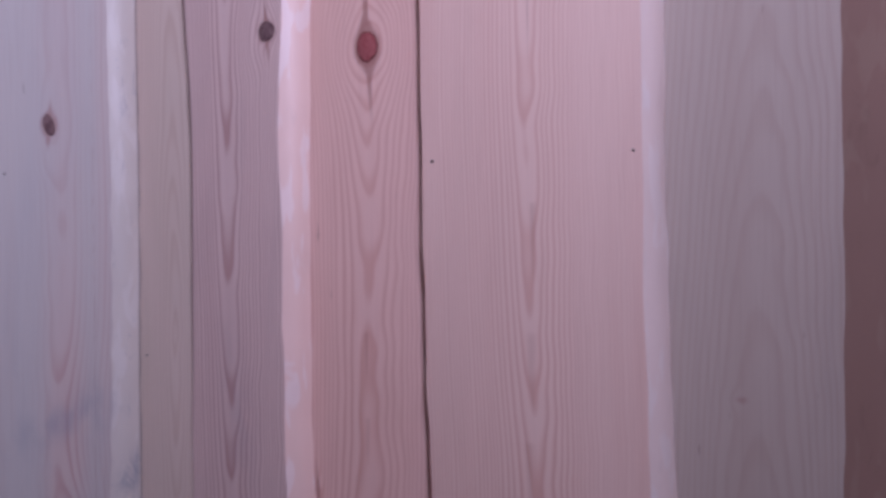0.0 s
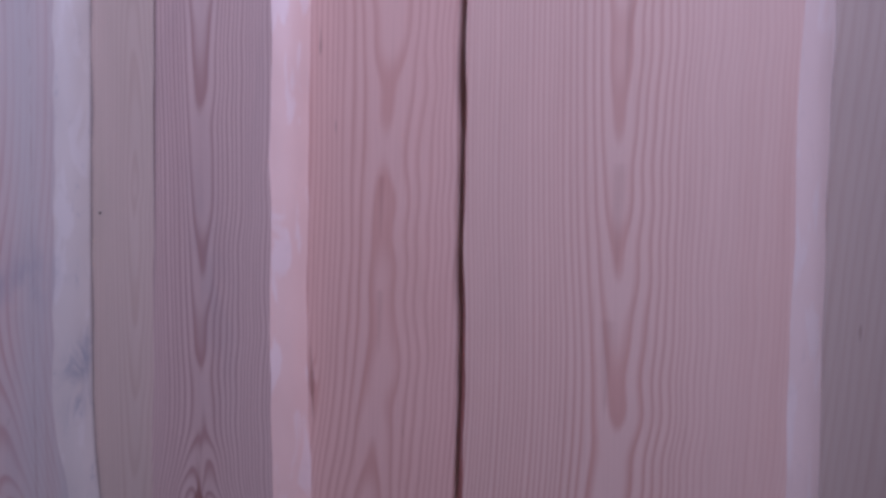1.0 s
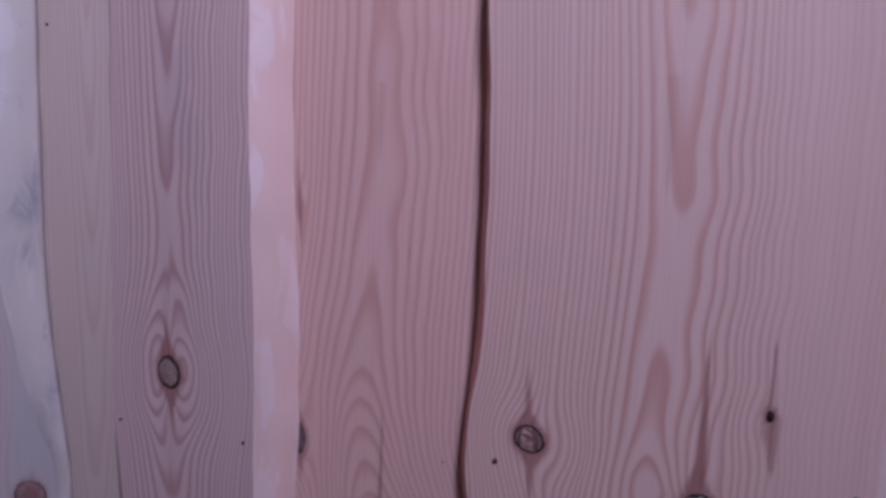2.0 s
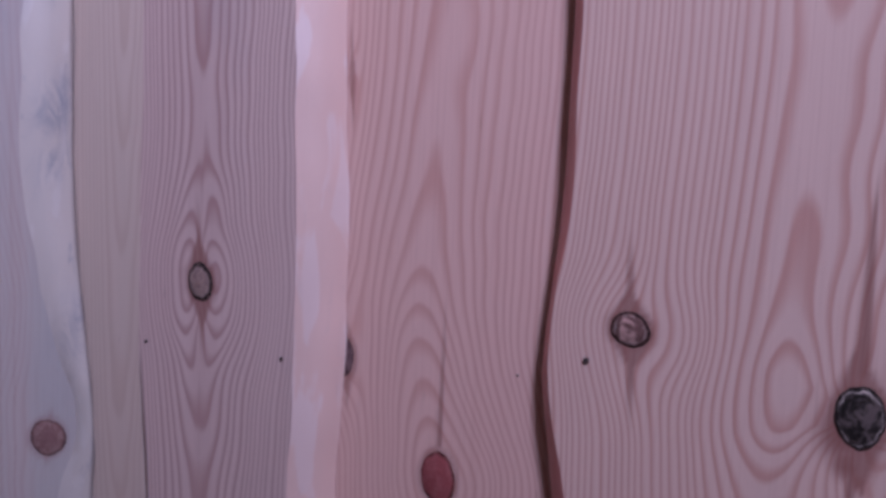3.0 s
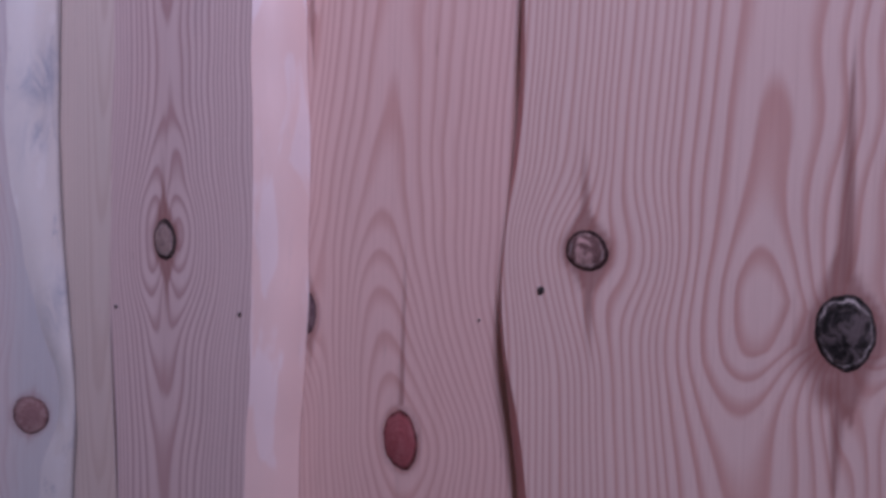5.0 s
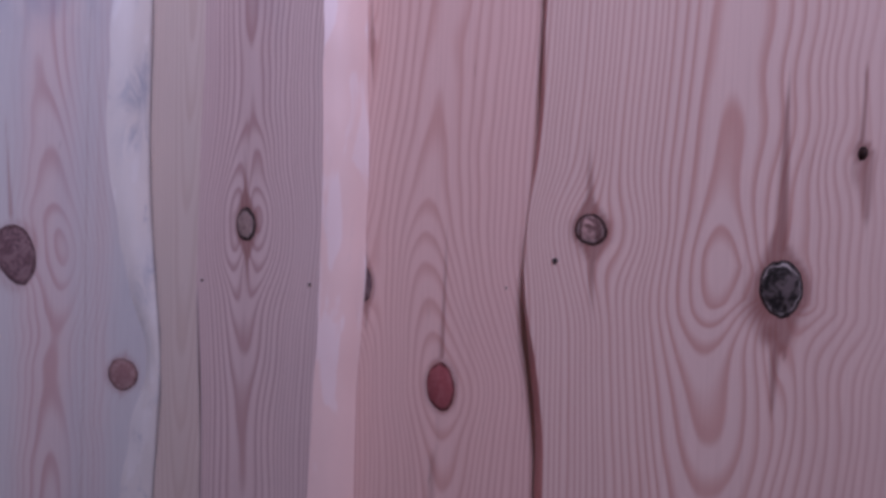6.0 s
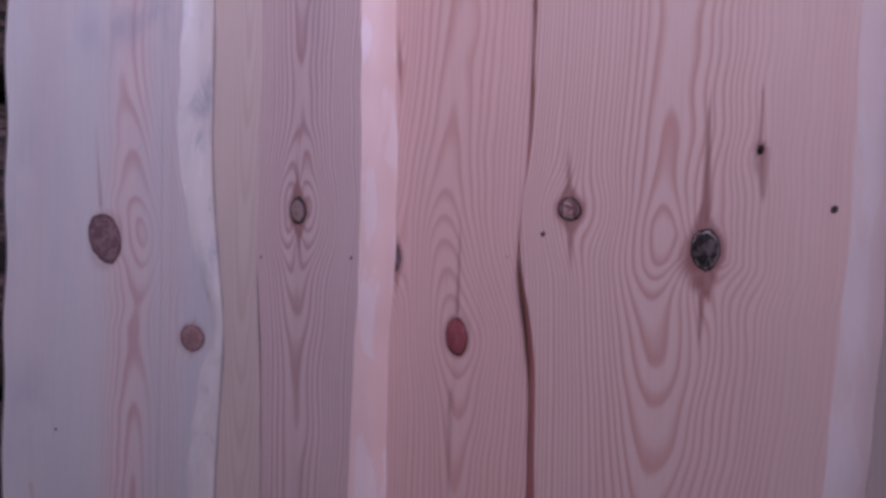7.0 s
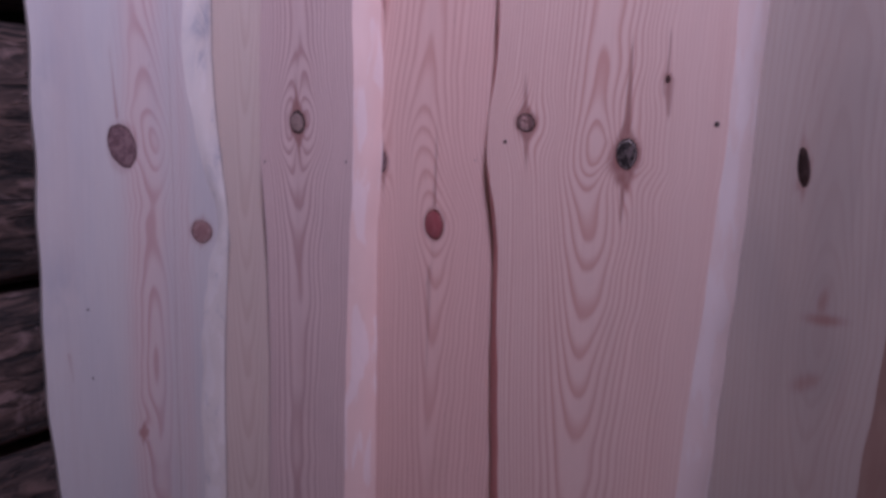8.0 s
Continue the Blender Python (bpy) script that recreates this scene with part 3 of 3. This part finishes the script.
for x, z in ((-0.2995, -0.0465), (-0.1904, -0.0413)):
    nail(plank_ringed, (x, 0, EYE_LINE + z), FRONT, 0.0011)
nail(plank_rose, (-0.0597, DEPTH, EYE_LINE - 0.034), FRONT, 0.0005)
nail(plank_sap, (-0.3929, DEPTH, EYE_LINE + 0.230), FRONT, 0.0011)

# boards further along, the next front board and the plain rest
N_BASE = through_points([(-1.4, 0.236), (-0.30, 0.262), (-0.18, 0.2680), (0.17, 0.2865), (0.50, 0.2870), (1.5, 0.288)])
plank("brownish pine board with a broad waney edge", wall_north, front(N_BASE, lambda z: N_BASE(z) + 0.050, lambda z: 0.486, lambda z: 0.500, 29, 0.0002), across,
      (0.40, 0.0042, lambda z: 0.02 + 0.05 * np.abs(z), 35), [], [PINE_GREY, WANE_SHADE_DARK, WANE_PINK], (5, 40, 3, 1), bulge=0.015)

# ---- the old log wall, round the corner, and the pale board across the corner ----
bm = bmesh.new()
box(bm, WEST - 0.20, SOUTH - 0.12, 0.0, WEST - 0.07, 0.0, TOP)
wall_west = part("wall_west", bm, MOSS, None)
tagged(wall_west, "old dark weathered log wall with deep cracks", "wall", kind="structure")
seams = [0.0, 0.25, 0.46, 0.70, 0.955, 1.143, 1.452, 1.69, 1.93, 2.19, 2.43, 2.66, TOP]
for i, (z0, z1) in enumerate(zip(seams[:-1], seams[1:])):
    rng = np.random.RandomState(900 + i)
    wob = [waves(rng.randint(9999), 7, 3.0, 40.0) for _ in range(3)]
    ys = np.linspace(SOUTH, 0.0, 90)
    count, verts, faces = 26, [], []
    for y in ys:
        for k in range(count):
            a = 6.2832 * k / count
            half = (z1 - z0) / 2 - 0.004
            c, s = math.cos(a), math.sin(a)
            c, s = math.copysign(abs(c) ** 0.5, c), math.copysign(abs(s) ** 0.6, s)
            r = 1 + 0.035 * float(wob[0](0.25 * y + 0.09 * k)) + 0.02 * float(wob[1](y + 0.7 * math.sin(a)))
            verts.append((WEST - 0.075 + 0.085 * c * r, y, (z0 + z1) / 2 + half * s * min(r, 1.0)))
    for r in range(len(ys) - 1):
        for k in range(count):
            a, b = r * count + k, r * count + (k + 1) % count
            faces.append((a, b, b + count, a + count))
    faces += [tuple(range(count)), tuple(range(len(ys) * count - 1, (len(ys) - 1) * count - 1, -1))]
    link_mesh("log", verts, faces, [LOG], wall_west, "", None, [True] * len(faces))

CORNER_DIR = Vector((-0.68, -0.733, 0)).normalized()
CORNER_FACE = Vector((0.733, -0.68, 0)).normalized()


CORNER_AT = Vector((-0.410, 0.0, EYE_LINE))


def corner_outline(z):
    e = 0.0007
    rx = L_RIGHT(z) + e * float(jag(z))
    ry = (rx + 0.410) * 1.078
    wide = L_WIDTH(z) + 0.0015 * float(jag(0.4 * z + 2))
    lx, ly = CORNER_AT.x + CORNER_DIR.x * wide, CORNER_DIR.y * wide
    bx = L_RBASE(z) + e * float(jag(z + 1))
    return [(lx - 0.022 * CORNER_FACE.x + 0.006 * CORNER_DIR.x, ly - 0.022 * CORNER_FACE.y + 0.006 * CORNER_DIR.y), (lx, ly), (rx, ry), (bx, DEPTH - 0.001), (bx - 0.024, DEPTH - 0.001)]


plank_corner = plank("pale greyish pine board across the corner, waney on both edges", None, corner_outline,
                     lambda x, y: -(x + 0.410) * 0.68 - y * 0.733,
                     (L_MID, 0.0040, L_PITH, 81), L_KNOTS, [PINE_PALE, WANE_PALE, WANE_PALE], (3, 100, 18, 1, 1), name="corner_board",
                     # edges: shade of the gap against the next board, painted along the foot
                     edges=[(lambda z: -(L_RBASE(z) + 0.410) * 0.68 - (DEPTH - 0.001) * 0.733, 0.0012, lambda z: 0.85 + 0 * z)],
                     # blots and full-height streak: shading of knot swelling and edge step, painted in
                     streaks=[(0.0785, -0.012, 0.085, 0.0026, 0.6, 0.06), (0.024, -0.95, 0.95, 0.0020, 0.48, 0.0), (0.0155, 0.15, -0.6, 0.0014, 0.38, 0.0), (0.1385, -0.265, -0.310, 0.0026, 0.5, 0.1), (0.060, -0.372, -0.44, 0.0022, 0.5, 0.12)], blots=[(-0.0175, -0.141, 0.007, 0.009, 0.28), (0.002, -0.146, 0.010, 0.005, 0.2)],
                     heart=lambda u, z: 0.03 + (0.95 - 0.55 * np.clip((z - 0.1) / 0.25, 0, 1)) * np.exp(-((u - 0.052) / 0.022) ** 2) + 0.4 * np.exp(-((u - 0.012) / 0.010) ** 2),
                     smudges=[(0.055, 0.165, 0.05, 0.018, 0.5), (0.03, 0.175, 0.02, 0.03, 0.45), (-0.012, 0.10, 0.012, 0.020, 0.9), (-0.012, 0.06, 0.012, 0.015, 0.7), (-0.020, -0.06, 0.010, 0.03, 0.5), (0.145, -0.20, 0.02, 0.05, 0.35), (0.15, 0.02, 0.015, 0.09, 0.25)])
tagged(plank_corner, "pale greyish pine board across the corner, waney on both edges", "board")
for s, z, ru, rz, mat, lab, seed in ((0.0748, -0.036, 0.0150, 0.0270, KNOT_DULL, "large faded knot", 11), (0.0650, 0.479, 0.0058, 0.0120, KNOT_DULL, "small faded knot", 13), (-0.0062, -0.131, 0.0118, 0.0148, KNOT_RUSTY, "round knot by the waney edge", 12)):
    knot(plank_corner, CORNER_AT + CORNER_DIR * s + Vector((0, 0, z)), CORNER_FACE, ru, rz, mat, lab, seed, -0.2)
for s, z in ((0.1167, -0.2182), (0.1148, -0.2985), (0.1067, 0.4269)):
    nail(plank_corner, CORNER_AT + CORNER_DIR * s + Vector((0, 0, z)), CORNER_FACE, 0.0013)

# ---- the rest of the room, out of view and assumed ----
bm = bmesh.new()
box(bm, WEST - 0.2, SOUTH - 0.12, -0.10, EAST + 0.12, 0.14, 0.0)
tagged(part("floor", bm, FLOOR, None), "worn brown wooden floor", "floor", kind="structure")
bm = bmesh.new()
box(bm, WEST - 0.2, SOUTH - 0.12, TOP, EAST + 0.12, 0.14, TOP + 0.10)
tagged(part("ceiling", bm, ROOM, None), "plain boarded ceiling", "ceiling", kind="structure")
bm = bmesh.new()
box(bm, WEST - 0.07, SOUTH - 0.12, 0.0, EAST, SOUTH, TOP)
tagged(part("wall_south", bm, ROOM, None), "plain boarded wall", "wall", kind="structure")
bm = bmesh.new()
y0, y1, z0, z1 = WIN_Y - WIN_W / 2, WIN_Y + WIN_W / 2, WIN_Z - WIN_H / 2, WIN_Z + WIN_H / 2
box(bm, EAST, SOUTH - 0.12, 0.0, EAST + 0.12, y0, TOP)
box(bm, EAST, y1, 0.0, EAST + 0.12, 2 * DEPTH, TOP)
box(bm, EAST, y0, 0.0, EAST + 0.12, y1, z0)
box(bm, EAST, y0, z1, EAST + 0.12, y1, TOP)
tagged(part("wall_east", bm, ROOM, None), "plain boarded wall out of view, with an assumed high window", "wall", kind="structure")
# window added round the lamp, never in view
window = tagged(new("assumed_window_1"), "assumed small high window with a pale painted frame, out of view", "window", kind="structure")
bm = bmesh.new()
for a in ((y0, z0, y0 + 0.03, z1), (y1 - 0.03, z0, y1, z1), (y0 + 0.03, z0, y1 - 0.03, z0 + 0.03), (y0 + 0.03, z1 - 0.03, y1 - 0.03, z1)):
    box(bm, EAST + 0.07, a[0], a[1], EAST + 0.11, a[2], a[3], 0.003)
part("assumed_window_frame", bm, PAINT, window)

# ---- open ground outside ----
bm = bmesh.new()
box(bm, -60, -60, -0.30, 60, 60, -0.14)
tagged(part("ground", bm, plain("soil", (0.07, 0.06, 0.04), (0.10, 0.10, 0.05), (6, 6, 6), 0.9), None), "bare ground with thin grass", "ground", kind="structure")
